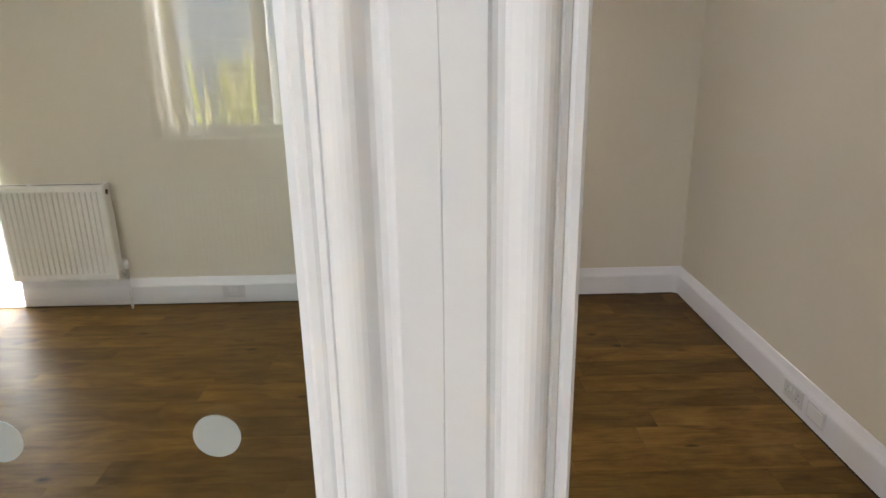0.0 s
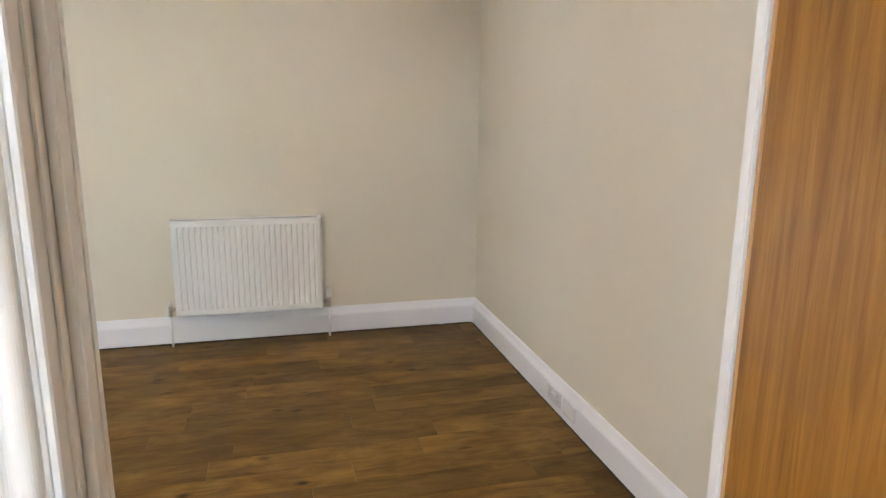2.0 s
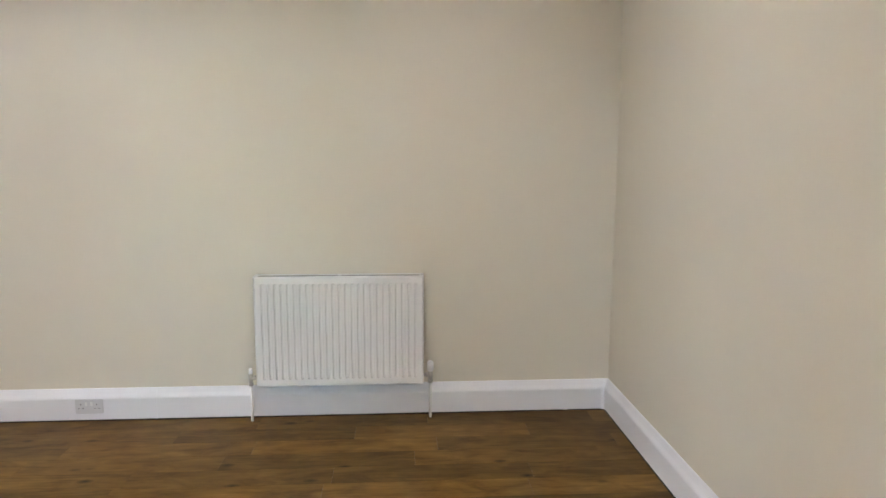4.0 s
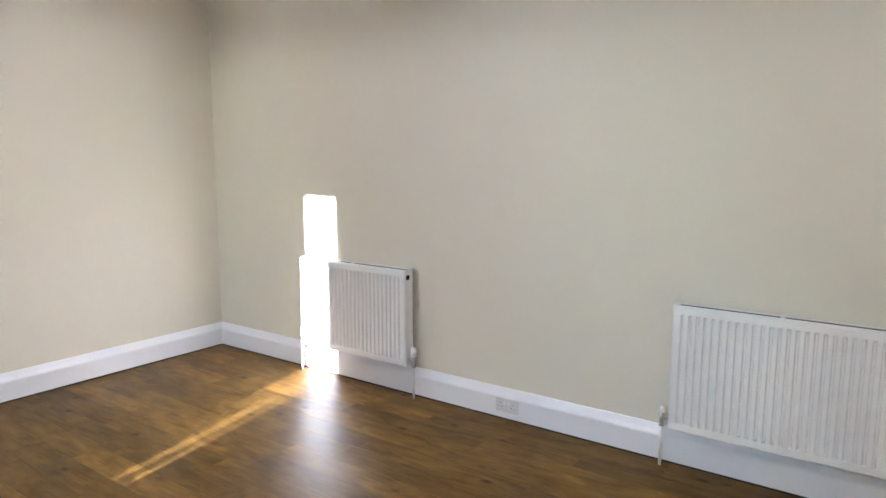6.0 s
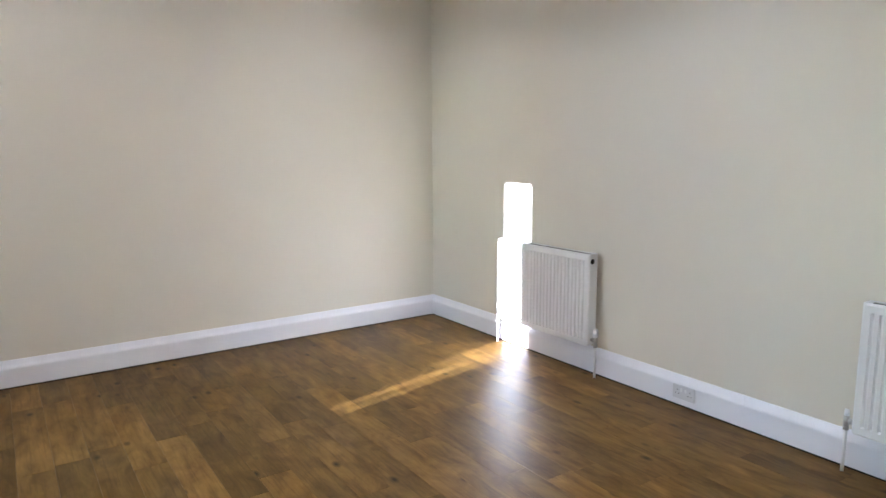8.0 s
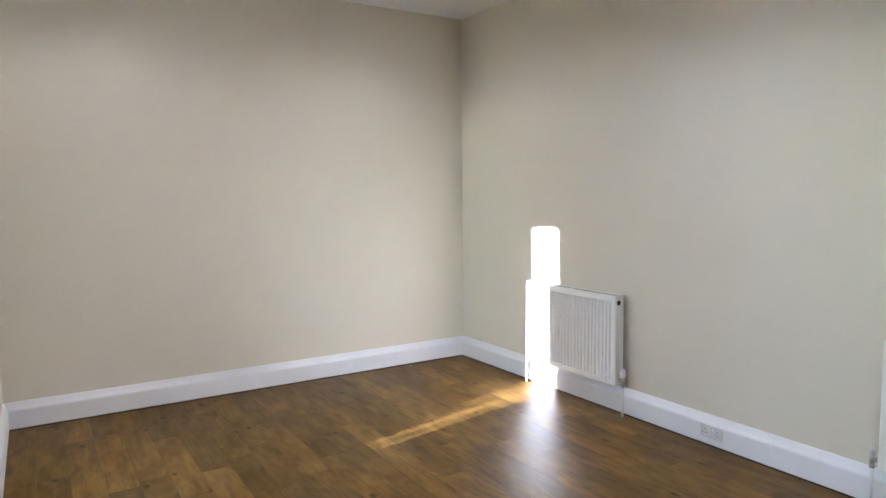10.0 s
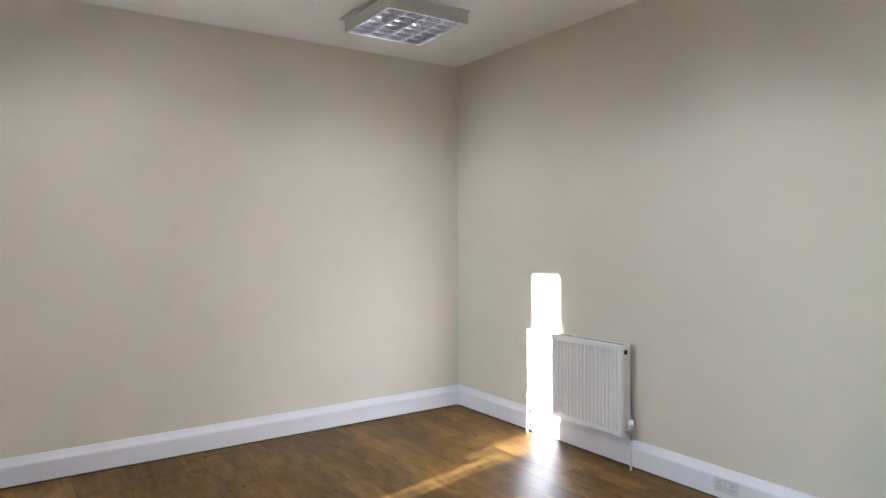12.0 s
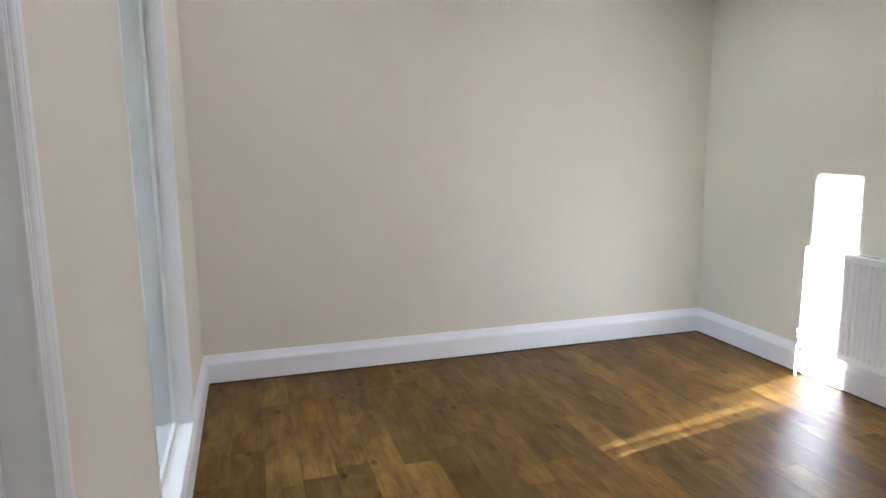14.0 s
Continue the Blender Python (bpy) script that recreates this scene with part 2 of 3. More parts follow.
structure("ceiling_hall", box(bmesh.new(), HW - T, HE + T, HS - 0.28, YS, ZC, ZC + 0.2), CEIL, "flat off-white painted hall ceiling", "ceiling")

# skirting trunking: flat face, sloped and rounded top
SK = [(0, 0), (0, 0.026), (0.116, 0.026), (0.122, 0.0255), (0.130, 0.023), (0.146, 0.015), (0.164, 0.008), (0.172, 0.005), (0.174, 0.003), (0.174, 0)]
SK_Z = 0.0050


def skirting(name, a, b, out):
    bm = bmesh.new()
    sweep(bm, SK, (*a, SK_Z), (*b, SK_Z), (0, 0, 1), (*out, 0))
    ob = structure(name, bm, PVC, "white plastic skirting trunking along the floor", "skirting")
    # proud dark strip that paints the shadow line under the skirting
    bm = bmesh.new()
    sweep(bm, [(0.0003, 0), (0.0003, 0.0268), (0.0090, 0.0268), (0.0090, 0)], (*a, 0), (*b, 0), (0, 0, 1), (*out, 0))
    part("gap_shadow_strip", bm, DARK, ob, "dark strip painting the shadow line between skirting and floor")
    return ob


sk_n = skirting("baseboard_north", (XW, YN), (XE, YN), (0, -1))
sk_w = skirting("baseboard_west", (XW, YS), (XW, YN), (1, 0))
sk_e = skirting("baseboard_east", (XE, YS), (XE, YN), (-1, 0))
sk_s1 = skirting("baseboard_south", (XW, YS), (DOOR_L - 0.08, YS), (0, 1))
sk_s2 = skirting("baseboard_south_east", (DOOR_R + 0.10, YS), (XE, YS), (0, 1))
skirting("baseboard_hall", (HW, HS), (HE, HS), (0, 1))


def joint(parent, at, along, out, w=0.012):
    """A coupler over a joint of the trunking."""
    bm = bmesh.new()
    a = Vector((*at, SK_Z + 0.001))
    prof = [(u, v + (0.0015 if v else 0)) for u, v in SK]
    d = Vector((*along, 0)) * w
    sweep(bm, prof, a - d, a + d, (0, 0, 1), (*out, 0))
    part("joint_cover", bm, PVC, parent)


joint(sk_n, (-0.285, YN), (1, 0), (0, -1), 0.003)
joint(sk_n, (1.994, YN), (1, 0), (0, -1))
joint(sk_w, (XW, 2.264), (0, 1), (1, 0), 0.004)
for p, at, al, ou in ((sk_n, (XW + 0.026, YN), (1, 0), (0, -1)), (sk_n, (XE - 0.036, YN), (1, 0), (0, -1)), (sk_e, (XE, YN - 0.036), (0, 1), (-1, 0))):
    joint(p, at, al, ou, 0.010)

# ---- joinery of the partition ----
# u from the opening's edge outwards, v proud of the wall
ARCH = [(0, 0), (0, 0.009), (0.002, 0.011), (0.006, 0.011), (0.008, 0.010), (0.009, 0.012), (0.012, 0.0135), (0.013, 0.0125)]
ARCH += [(0.0135 + 0.0105 * (1 - math.cos(a)), 0.0125 + 0.0085 * math.sin(a)) for a in [math.pi * k / 12 for k in range(1, 10)]]
ARCH += [(0.0345, 0.0165), (0.037, 0.0155), (0.040, 0.0155), (0.0425, 0.0165), (0.0445, 0.018), (0.0642, 0.018), (0.0645, 0.0177), (0.0645, 0)]


def architrave(parent, l, r, z0, z1, y, out, sides="lrt"):
    for s in sides:
        bm = bmesh.new()
        if s == "l":
            sweep(bm, ARCH, (l, y, z0), (l, y, z1 + 0.0645), (-1, 0, 0), (0, out, 0))
        elif s == "r":
            sweep(bm, ARCH, (r, y, z0), (r, y, z1 + 0.0645), (1, 0, 0), (0, out, 0))
        elif s == "t":
            sweep(bm, ARCH, (l, y, z1), (r, y, z1), (0, 0, 1), (0, out, 0))
        part("architrave", bm, WHITE, parent)


# door lining with a rebate stop
lining = thing("door_frame", (0, 0, 0), "white gloss painted door frame with moulded architraves", "door frame", kind="structure")
HY = YS - 0.020               # the leaf is hung close to the office side
part("jamb", box(bmesh.new(), DOOR_L - 0.03, DOOR_L, YO - 0.002, YS + 0.002, 0, DOOR_H, 0.002), WHITE, lining)
part("door_stop", box(bmesh.new(), DOOR_L, DOOR_L + 0.011, YO + 0.046, YO + 0.078, 0, DOOR_H - 0.012, 0.002), WHITE, lining)
part("seal_strip", box(bmesh.new(), DOOR_L, DOOR_L + 0.003, YO + 0.018, YO + 0.030, 0, DOOR_H - 0.012, 0.001), PLASTIC, lining, "white intumescent seal strip")
part("door_stop", box(bmesh.new(), DOOR_L, DOOR_L + 0.002, HY + 0.002, YS - 0.004, 0, DOOR_H - 0.012, 0.002), WHITE, lining)
part("jamb", box(bmesh.new(), DOOR_R + 0.052, DOOR_R + 0.082, YO - 0.002, HY, 0, DOOR_H, 0.002), WHITE, lining)
part("door_stop", box(bmesh.new(), DOOR_R, DOOR_R + 0.082, HY + 0.002, YS + 0.002, 0, DOOR_H, 0.002), WHITE, lining)
part("head", box(bmesh.new(), DOOR_L - 0.03, DOOR_R + 0.082, YO - 0.002, YS + 0.002, DOOR_H, DOOR_H + 0.03), WHITE, lining)
architrave(lining, DOOR_L, DOOR_R + 0.06, 0.0, DOOR_H + 0.012, YO, -1)
architrave(lining, DOOR_L - 0.010, DOOR_R + 0.010, 0.0, DOOR_H + 0.012, YS, 1)
# hairline crack where the two architraves of the post meet
bm = bmesh.new()
z = 0.0
xm = 0.6565
k = 0.0
while z < 2.0:
    dz = random.uniform(0.012, 0.04)
    k2 = max(-0.0014, min(0.0014, k + random.uniform(-0.0005, 0.0005)))
    w = random.uniform(0.0002, 0.0005)
    vs = [bm.verts.new((xm + kk + sx * w, y, zz)) for kk, zz in ((k, z), (k2, z + dz)) for sx in (-1, 1) for y in (YO - 0.01812, YO - 0.0165)]
    for q in ((0, 2, 6, 4), (1, 5, 7, 3), (0, 4, 5, 1), (2, 3, 7, 6)):
        bm.faces.new([vs[i] for i in q])
    k, z = k2, z + dz
part("paint_crack", bm, GREY_PLASTIC, lining, "hairline crack in the paint")


def screen(name, l, r, label):
    """A fixed glazed screen: lining, beads, pane with a row of dots."""
    s = thing(name, (0, 0, 0), label, "glazed screen", kind="structure")
    ym = 1.695
    for x0, x1 in ((l - 0.022, l), (r, r + 0.022)):
        part("jamb", box(bmesh.new(), x0, x1, YO - 0.003, YS + 0.003, G_Z0 - 0.022, G_Z1 + 0.022, 0.002), WHITE, s)
    part("head", box(bmesh.new(), l, r, YO - 0.003, YS + 0.003, G_Z1, G_Z1 + 0.022, 0.002), WHITE, s)
    part("sill", box(bmesh.new(), l, r, YO - 0.012, YS + 0.02, G_Z0 - 0.022, G_Z0, 0.003), WHITE, s)
    for y0, y1 in ((ym - 0.020, ym - 0.004), (ym + 0.004, ym + 0.020)):
        a, c, d, e = l, r, G_Z0, G_Z1
        for q in ((a, a + 0.016, d, e), (c - 0.016, c, d, e), (a + 0.016, c - 0.016, d, d + 0.016), (a + 0.016, c - 0.016, e - 0.016, e)):
            part("bead", box(bmesh.new(), q[0], q[1], y0, y1, q[2], q[3], 0.003), WHITE, s)
    pane = part("pane", box(bmesh.new(), l, r, ym - 0.003, ym + 0.003, G_Z0, G_Z1), GLASS, s, "clear glass pane")
    pane.visible_shadow = False
    x = r - 0.077
    while x > l + 0.05:
        bm = bmesh.new()
        tube(bm, (x, ym - 0.0045, 1.346), (x, ym - 0.0035, 1.346), 0.0148, 32)
        part("dot", bm, FROST, pane, "round frosted film dot")
        x -= 0.135
    architrave(s, l, r, 0.19, G_Z1, YO, -1, "lrt")
    architrave(s, l, r, 0.19, G_Z1, YS, 1, "lt" if l < -1 else "lrt")
    return s


screen("window_1", G1_L, G1_R, "white framed internal glazed screen with frosted dots")
screen("window_2", G2_L, G2_R, "white framed internal glazed screen near the corner")

# ---- the oak door, standing open into the hall ----
door = thing("door_1", (DOOR_R + 0.047, HY - 0.002, 0.006), "oak veneered door standing open with steel pull handle", "door", kind="structure", turn=90)
W, TH = 0.752, 0.044
part("leaf", box(bmesh.new(), -W + 0.008, -0.008, 0.0, TH, 0, 2.02, 0.0015), OAK, door)
part("lipping", box(bmesh.new(), -W, -W + 0.008, 0.0, TH, 0, 2.02, 0.0015), OAK_EDGE, door, "paler solid oak lipping")
part("lipping", box(bmesh.new(), -0.008, 0, 0.0, TH, 0, 2.02, 0.0015), OAK_EDGE, door, "paler solid oak lipping")
bm = bmesh.new()
hx, hy = -W + 0.07, TH + 0.055
tube(bm, (hx, hy, 0.85), (hx, hy, 1.45), 0.0125, 20)
handle = part("pull_handle", bm, STEEL, door, "satin steel tubular pull handle")
for z in (0.91, 1.39):
    bm = bmesh.new()
    tube(bm, (hx, TH - 0.001, z), (hx, hy, z), 0.009, 16)
    part("handle_stem", bm, STEEL, handle)
for z in (0.2, 0.72, 1.85):
    bm = bmesh.new()
    tube(bm, (0.004, TH - 0.002, z - 0.05), (0.004, TH - 0.002, z + 0.05), 0.006, 12)
    part("hinge", bm, STEEL, door, "steel butt hinge")


# ---- radiators ----
def radiator(name, x_mid, y_wall, width, label, facing=-1):
    """A pressed steel panel radiator; local x along the wall, -y into the room, z up from its lower edge."""
    H, D0, D1 = 0.60, 0.038, 0.114
    r = thing(name, (x_mid, y_wall, 0.207), label, "radiator", "office radiators", turn=0 if facing < 0 else 180)
    h = width / 2
    # front panel with upright flutes
    n = round((width - 0.05) / 0.0335)
    pitch = (width - 0.05) / n
    zs = [0.0, 0.006, 0.036, 0.040, 0.044, 0.30, 0.556, 0.560, 0.564, 0.594, 0.60]
    depth = [0, 0, 0, 0.35, 1, 1, 1, 0.35, 0, 0, 0]
    back = [0.006, 0.0, 0, 0, 0, 0, 0, 0, 0, 0.0, 0.006]
    xs, ds = [-h, -h + 0.006], [0.006, 0.0]
    for i in range(n):
        x = -h + 0.025 + i * pitch
        for f, d in ((0.0, 0), (0.24, 0.0), (0.40, 0.007), (0.60, 0.007), (0.76, 0.0)):
            xs.append(x + f * pitch)
            ds.append(-1 if f in (0.40, 0.60) else 0)
    xs += [h - 0.006, h]
    ds += [0, 0.006]
    bm = bmesh.new()
    grid = []
    for x, d in zip(xs, ds):
        row = []
        for z, e, bk in zip(zs, depth, back):
            y = -D1 + bk + (0.0095 * e if d == -1 else max(d, 0))
            row.append(bm.verts.new((x, y, z)))
        grid.append(row)
    for i in range(len(xs) - 1):
        for j in range(len(zs) - 1):
            bm.faces.new((grid[i][j], grid[i + 1][j], grid[i + 1][j + 1], grid[i][j + 1]))
    geo = bmesh.ops.extrude_face_region(bm, geom=bm.faces[:])
    for v in geo["geom"]:
        if isinstance(v, bmesh.types.BMVert):
            v.co.y += 0.010
    part("front_panel", bm, ENAMEL, r)
    part("back_panel", box(bmesh.new(), -h + 0.004, h - 0.004, -D0 - 0.012, -D0, 0.004, H - 0.004, 0.003), ENAMEL, r)
    for s in (-1, 1):
        bm = bmesh.new()
        x0, x1 = sorted((s * (h - 0.001), s * (h + 0.003)))
        box(bm, x0, x1, -D1 + 0.007, -D0 + 0.002, 0.006, H + 0.004, 0.0015)
        part("side_cover", bm, ENAMEL, r)
        # raised dark disc paints the shade in the bleed plug's opening
        bm = bmesh.new()
        xa, xb = sorted((s * (h + 0.002), s * (h + 0.0045)))
        tube(bm, (xa, -0.084, H - 0.045), (xb, -0.084, H - 0.045), 0.017, 16)
        part("bleed_hole_shade", bm, DARK, r, "dark disc painting the shaded opening round the bleed plug")
    # top grille: rails, and a dark plate that paints the slots' shade
    bm = bmesh.new()
    box(bm, -h, h, -D1 + 0.008, -D1 + 0.015, H - 0.002, H + 0.003)
    box(bm, -h, h, -D0 - 0.004, -D0 + 0.002, H - 0.002, H + 0.003)
    for x in (-h + 0.006, 0.0, h - 0.006):
        box(bm, x - 0.008, x + 0.008, -D1 + 0.015, -D0 - 0.004, H - 0.003, H + 0.0015)
    part("top_grille", bm, ENAMEL, r)
    part("slot_shade_plate", box(bmesh.new(), -h + 0.016, h - 0.016, -D1 + 0.016, -D0 - 0.005, H - 0.012, H - 0.004), FINS, r, "dark plate painting the shade in the top grille's slots")
    # one solid box for the fins, coloured as dark as their shade
    part("fin_core", box(bmesh.new(), -h + 0.03, h - 0.03, -D1 + 0.016, -D0 - 0.014, 0.02, H - 0.045), FINS, r, "box for the convector fins, their shade put into its colour")
    for s in (-0.7, 0.7):
        part("bracket", box(bmesh.new(), s * h - 0.015, s * h + 0.015, -D0, 0.0, 0.05, H - 0.05), ENAMEL, r)
    # valves and pipe tails
    yv = -0.076
    for s, trv in ((-1, False), (1, True)):
        x = s * (h + 0.040)
        bm = bmesh.new()
        tube(bm, (s * (h + 0.002), yv, 0.040), (x, yv, 0.040), 0.0085)
        tube(bm, (s * (h + 0.014), yv, 0.040), (s * (h + 0.028), yv, 0.040), 0.0135, 6)
        tube(bm, (x, yv, 0.012), (x, yv, 0.064), 0.0120)
        tube(bm, (x, yv, -0.004), (x, yv, 0.014), 0.0135, 6)
        valve = part("valve", bm, CHROME, r, "chrome radiator valve")
        bm = bmesh.new()
        if trv:
            tube(bm, (x, yv, 0.062), (x, yv, 0.072), 0.015, 20, 0.0185)
            tube(bm, (x, yv, 0.072), (x, yv, 0.112), 0.0185, 20, 0.0175)
            tube(bm, (x, yv, 0.112), (x, yv, 0.120), 0.0175, 20, 0.010)
            part("thermostat_head", bm, PLASTIC, valve, "white thermostatic valve head")
        else:
            tube(bm, (x, yv, 0.062), (x, yv, 0.092), 0.0115, 18, 0.0095)
            part("lockshield_cap", bm, PLASTIC, valve, "white lockshield cap")
        bm = bmesh.new()
        tube(bm, (x, yv, -0.205), (x, yv, 0.0), 0.0078)
        part("pipe", bm, PLASTIC, r, "white painted pipe")
    return r


radiator("radiator", 0.730, YN, 0.895, "white fluted panel radiator in the middle of the wall")
radiator("radiator", -1.772, YN, 0.915, "white fluted panel radiator, partly in a sun patch")
radiator("radiator", -0.56, HS, 1.10, "white fluted panel radiator below the hall window", 1)


# ---- sockets in the skirting ----
def socket(at, turn, label, blank=False):
    s = thing("wall_socket", at, label, "wall socket", "skirting sockets", turn=turn)
    w, h = (0.146, 0.082) if not blank else (0.128, 0.082)
    part("plate", box(bmesh.new(), -w / 2, w / 2, -0.009, 0.0, -h / 2, h / 2, 0.003), PLATE, s)
    if blank:
        part("cover", box(bmesh.new(), -w / 2 + 0.012, w / 2 - 0.012, -0.011, -0.008, -h / 2 + 0.012, h / 2 - 0.012, 0.001), PLASTIC, s)
        return s
    for sx in (-1, 1):
        # pin holes are not cut; small dark blocks paint the shade inside them
        for dx, dz, ww, hh in ((0, 0.012, 0.0035, 0.008), (-0.011, -0.010, 0.007, 0.0035), (0.011, -0.010, 0.007, 0.0035)):
            cx = sx * 0.042 + dx
            part("pin_hole_shade", box(bmesh.new(), cx - ww / 2, cx + ww / 2, -0.0096, -0.0086, dz - hh / 2, dz + hh / 2), DARK, s)
        part("rocker", box(bmesh.new(), sx * 0.014 - 0.006, sx * 0.014 + 0.006, -0.0125, -0.0085, 0.004, 0.026, 0.0015), PLASTIC, s)
    return s


socket((-0.638, YN - 0.026, 0.087), 0, "white double wall socket set in the skirting")
socket((XE - 0.026, 3.855, 0.087), -90, "white double wall socket set in the east skirting")
socket((XE - 0.026, 3.680, 0.087), -90, "white blank outlet plate beside the socket", True)


# ---- ceiling lights ----
def ceiling_light():
    """A surface mounted square louvre fitting; its origin lies on the ceiling."""
    c = thing("ceiling_light", (-2.35, 4.21, ZC), "square surface mounted ceiling light with mirrored louvre, lit", "ceiling light", "office ceiling lights")
    s, d = 0.305, 0.090
    part("back_plate", box(bmesh.new(), -s - 0.012, s + 0.012, -s - 0.035, s + 0.012, -0.008, 0.0), HOUSING, c)
    bm = bmesh.new()
    for x0, x1, y0, y1 in ((-s, s, -s, -s + 0.012), (-s, s, s - 0.012, s), (-s, -s + 0.012, -s + 0.012, s - 0.012), (s - 0.012, s, -s + 0.012, s - 0.012)):
        box(bm, x0, x1, y0, y1, -d, -0.008)
    part("housing", bm, HOUSING, c)
    part("reflector", box(bmesh.new(), -s + 0.012, s - 0.012, -s + 0.012, s - 0.012, -0.014, -0.0085), MIRROR, c)
    inner = s - 0.014
    for i in range(5):
        y = -inner + i * 2 * inner / 4
        bm = bmesh.new()
        sweep(bm, [(-0.010, -0.044), (0.010, -0.044), (0.002, -d + 0.004), (-0.002, -d + 0.004)], (-inner, y, 0), (inner, y, 0), (0, 1, 0), (0, 0, 1))
        part("long_louvre", bm, MIRROR, c)
    for i in range(7):
        x = -inner + i * 2 * inner / 6
        for j in range(4):
            y0 = -inner + j * inner / 2
            bm = bmesh.new()
            sweep(bm, [(-0.007, -0.046), (0.007, -0.046), (0.0015, -d + 0.006), (-0.0015, -d + 0.006)], (x, y0 + 0.008, 0), (x, y0 + inner / 2 - 0.008, 0), (1, 0, 0), (0, 0, 1))
            part("cross_louvre", bm, MIRROR, c)
    for j in range(4):
        y = -inner + (j + 0.5) * inner / 2
        bm = bmesh.new()
        tube(bm, (-inner + 0.01, y, -0.029), (inner - 0.01, y, -0.029), 0.012, 12)
        part("tube", bm, TUBE, c, "lit fluorescent tube")
    return c


lamp = ceiling_light()
SPOTS = [(-2.38, 2.43), (-0.53, 4.17), (-0.53, 2.43), (1.28, 4.17), (1.28, 2.43)]
for x, y in SPOTS:
    copy_thing(lamp, pose(x, y, ZC))
for x, y in [(-2.35, 4.21)] + SPOTS:
    a = new("fitting_light", bpy.data.lights.new("fitting_light", "AREA"))
    a.data.shape, a.data.size, a.data.energy, a.data.color = "SQUARE", 0.52, LAMP_WATTS, (1.0, 0.95, 0.87)
    a.data.spread = radians(130)
    a.matrix_world = pose(x, y, ZC - 0.016)

# ---- the hall window, its blind and the outside ----
WB, WF = HS - 0.20, HS - 0.14


def hall_window(name, left, right, label):
    """A two-light casement window with its inner sill."""
    win = thing(name, (0, 0, 0), label, "window", kind="structure")
    fr = 0.055
    mx = left + 0.63
    for x0, x1 in ((left, left + fr), (right - fr, right), (mx, mx + 0.09)):
        part("frame", box(bmesh.new(), x0, x1, WB, WF, WIN_Z0, WIN_Z1, 0.004), WHITE, win)
    for x0, x1 in ((left + fr, mx), (mx + 0.09, right - fr)):
        for z0, z1 in ((WIN_Z0, WIN_Z0 + 0.062), (WIN_Z1 - fr, WIN_Z1)):
            part("frame", box(bmesh.new(), x0, x1, WB, WF, z0, z1, 0.004), WHITE, win)
        p = part("pane", box(bmesh.new(), x0, x1, WB + 0.028, WB + 0.034, WIN_Z0 + 0.062, WIN_Z1 - fr), GLASS, win, "clear window glass")
        p.visible_shadow = False
    part("sill", box(bmesh.new(), left - 0.11, right + 0.11, WF, HS + 0.05, WIN_Z0 - 0.032, WIN_Z0 - 0.001, 0.006), WHITE, win)


hall_window("window_3", WIN_L, WIN_R, "white casement window in the hall with a sill")
# unseen window, added only to house the fill lamp
hall_window("window_added", ADDED_WIN_L, ADDED_WIN_R, "white casement window, unseen, added to let fill light into the office")

blind = thing("vertical_blind", (0, HS - 0.05, 0), "cream fabric vertical blind drawn to one side", "blind")
part("head_rail", box(bmesh.new(), WIN_L + 0.01, WIN_R - 0.01, -0.02, 0.02, WIN_Z1 - 0.04, WIN_Z1, 0.004), WHITE, blind)
for i, (x, a) in enumerate([(-1.03, 74), (-1.0, 70), (-0.97, 66), (-0.908, 12)]):
    bm = box(bmesh.new(), -0.044, 0.044, -0.0006, 0.0006, WIN_Z0 + 0.03, WIN_Z1 - 0.045)
    s = part("slat", bm, FABRIC, blind)
    s.matrix_local = pose(x, 0, 0, 0, 0, a)

structure("ground", box(bmesh.new(), -400, 400, -400, HS - 0.3, -0.5, -0.3), GROUND, "paved ground outside the building", "ground")


def flax(at, seed=4, count=26, lean_most=0.55, short=1.2, tall=2.0):
    """A clump of upright strap leaves."""
    f = thing("flax_plant", at, "spiky flax plant with long pale-edged leaves", "plant")
    rng = random.Random(seed)
    for i in range(count):
        a, lean, L = rng.uniform(0, 2 * math.pi), rng.uniform(0.05, lean_most), rng.uniform(short, tall)
        w, droop = rng.uniform(0.022, 0.034), rng.uniform(0.0, 0.5)
        bm = bmesh.new()
        d, side = Vector((math.cos(a), math.sin(a), 0)), Vector((-math.sin(a), math.cos(a), 0))
        prev = None
        for k in range(9):
            t = k / 8
            c = d * (L * (lean * t + droop * lean * t ** 3)) + Vector((0, 0, L * (t - 0.25 * droop * t ** 3)))
            ww = w * (1 - 0.75 * abs(t - 0.35) ** 1.5) * (1 - t ** 5) + 0.002
            row = [bm.verts.new(c - side * ww + d * 0.006), bm.verts.new(c), bm.verts.new(c + side * ww + d * 0.006)]
            if prev:
                for q in (0, 1):
                    bm.faces.new((prev[q], prev[q + 1], row[q + 1], row[q]))
            prev = row
        part("leaf", bm, LEAF if i % 3 else LEAF_PALE, f)


flax((-1.05, -3.1, -0.3))
flax((-0.657, -2.62, -0.3), 9, 46, 0.11, 1.70, 1.955)


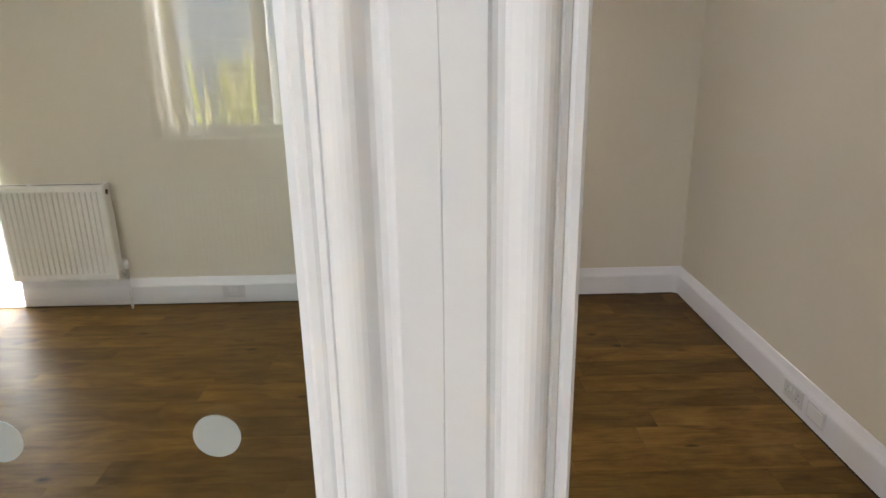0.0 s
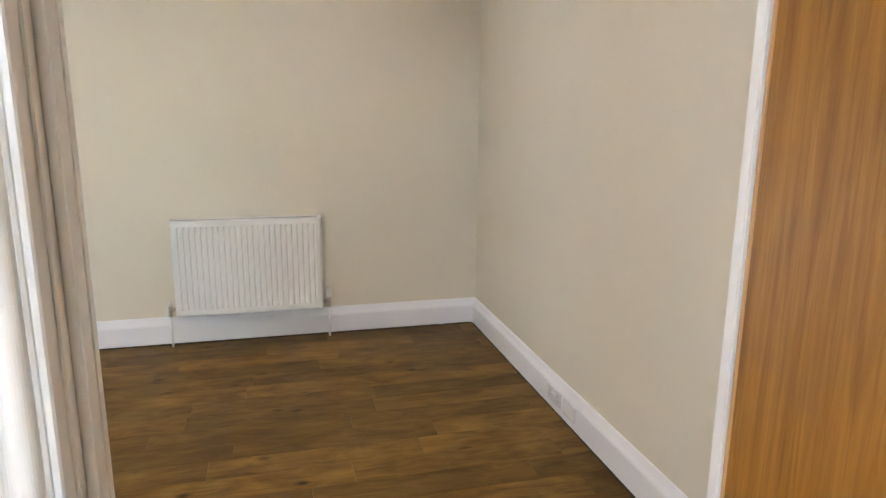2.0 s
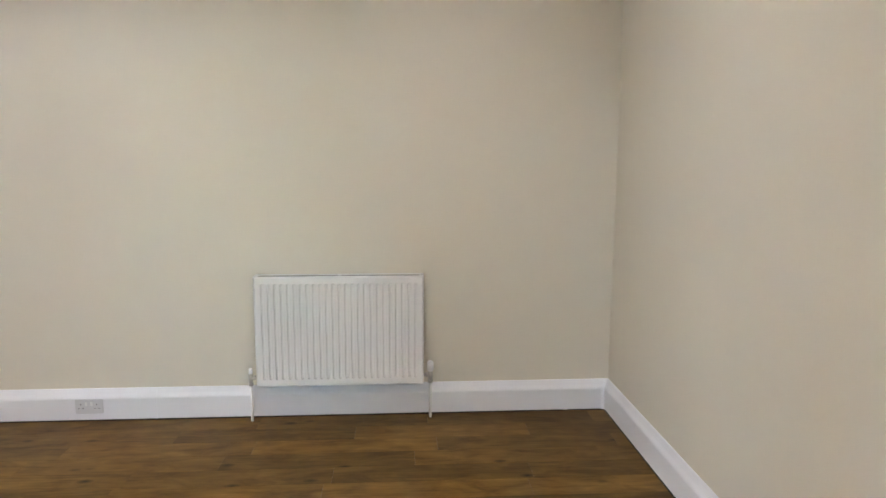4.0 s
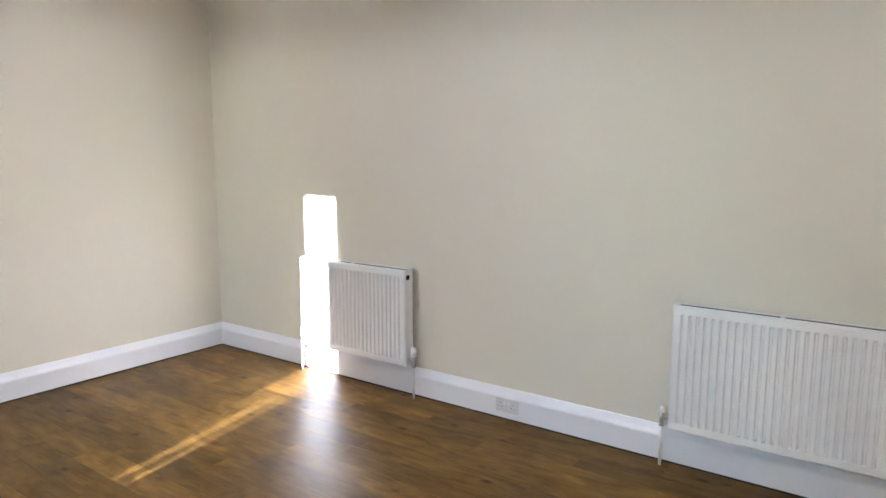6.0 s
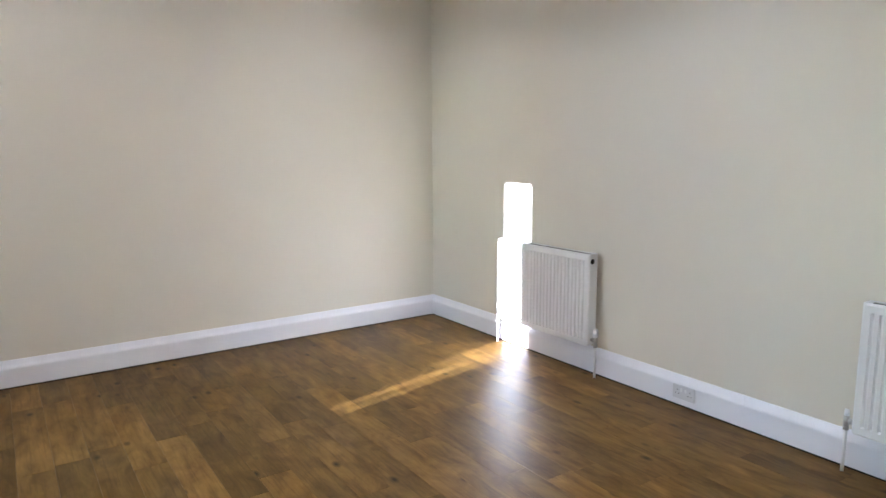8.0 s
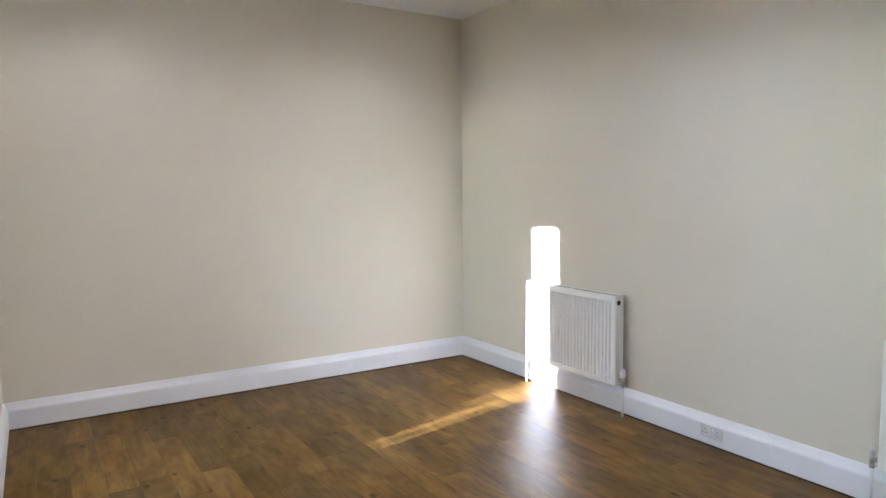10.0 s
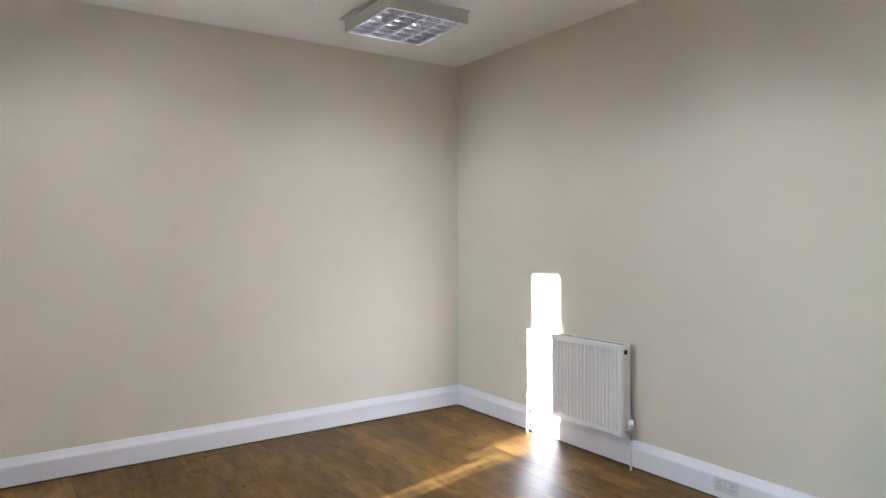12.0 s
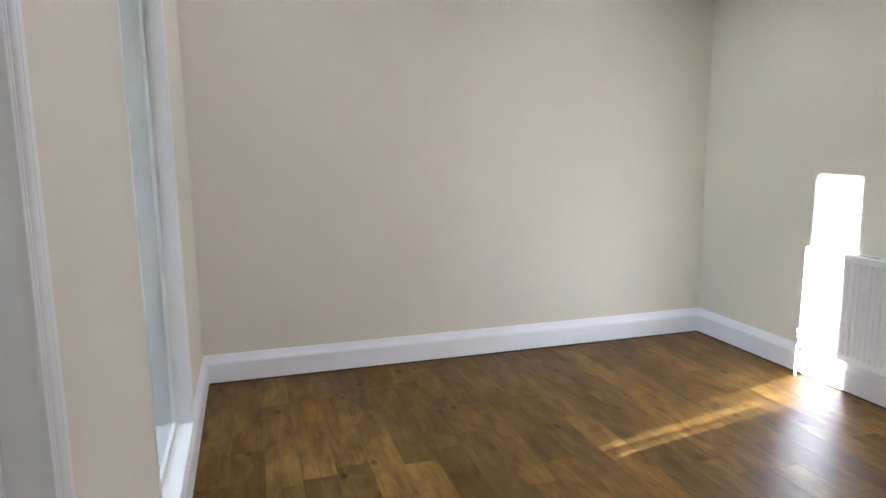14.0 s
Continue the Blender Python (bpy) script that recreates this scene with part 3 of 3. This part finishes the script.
def house():
    """A rendered terrace front with a rounded bay, bands and sash windows."""
    h = thing("house", (-4.6, -11.0, -0.3), "pale rendered house with rounded bay and sash windows", "house", turn=-62)
    part("wall", box(bmesh.new(), -7, 5.5, -6, 0, 0, 8.5), RENDER, h)
    bm = bmesh.new()
    tube(bm, (1.0, 0, 0), (1.0, 0, 7.6), 1.9, 40)
    bay = part("bay", bm, RENDER, h)
    for z in (1.95, 2.45, 4.7, 5.3, 7.4):
        bm = bmesh.new()
        tube(bm, (1.0, 0, z), (1.0, 0, z + 0.09), 1.97, 40)
        part("band", bm, STONE, bay, "projecting stone band")
    part("roof", box(bmesh.new(), -7.3, 5.8, -6.3, 0.3, 8.5, 8.8), STONE, h)
    for z in (0.1, 2.7):
        for ang in (-50, -10, 30, 70):
            a = radians(90 + ang - 10)
            c = Vector((1.0 + 1.9 * math.cos(a), 1.9 * math.sin(a), z))
            w = part("window", box(bmesh.new(), -0.42, 0.42, -0.05, 0.06, 0, 1.6, 0.01), WHITE, h)
            w.matrix_local = Matrix.Translation(c) @ pose(0, 0, 0, 0, 0, math.degrees(a) - 90)
            for z0 in (0.08, 0.84):
                part("sash_pane", box(bmesh.new(), -0.34, 0.34, 0.058, 0.068, z0, z0 + 0.68), DARK_GLASS, w)
        for x in (-5.0, -2.6, 4.2):
            w = part("window", box(bmesh.new(), x - 0.5, x + 0.5, -0.05, 0.05, z, z + 1.6, 0.01), WHITE, h)
            for z0 in (0.08, 0.84):
                part("sash_pane", box(bmesh.new(), x - 0.42, x + 0.42, 0.048, 0.058, z + z0, z + z0 + 0.68), DARK_GLASS, w)
    return h


house()

# ---- floors of vinyl planks, laid last ----
def plank_floor(name, x0, x1, y0, y1, label, seed):
    rng = random.Random(seed)
    f = structure(name, box(bmesh.new(), x0, x1, y0, y1, -0.1, -0.004), DARK, label, "floor")
    w, L, gap = 0.152, 0.915, 0.00015
    rows = math.ceil((y1 - y0) / w)
    for j in range(rows):
        ya, yb = y0 + j * w, min(y0 + (j + 1) * w, y1)
        x = x0 - rng.uniform(0.05, 0.95) * L
        while x < x1:
            a, c = max(x, x0), min(x + L, x1)
            if c - a > 0.01:
                bm = bmesh.new()
                e, zt = 0.0004, 0.0
                v = [bm.verts.new(p) for p in ((a + gap, ya + gap, -0.004), (c - gap, ya + gap, -0.004), (c - gap, yb - gap, -0.004), (a + gap, yb - gap, -0.004),
                                              (a + gap + e, ya + gap + e, zt), (c - gap - e, ya + gap + e, zt), (c - gap - e, yb - gap - e, zt), (a + gap + e, yb - gap - e, zt))]
                for q in ((4, 5, 6, 7), (0, 1, 5, 4), (1, 2, 6, 5), (2, 3, 7, 6), (3, 0, 4, 7)):
                    bm.faces.new([v[i] for i in q])
                part("plank", bm, FLOOR_WOOD, f)
            x += L
    return f


plank_floor("floor", XW, XE, YO, YN, "brown oak-effect vinyl plank floor with soft sheen", 11)
plank_floor("floor_hall", HW, HE, HS, YO, "brown oak-effect vinyl plank floor of the hall", 12)
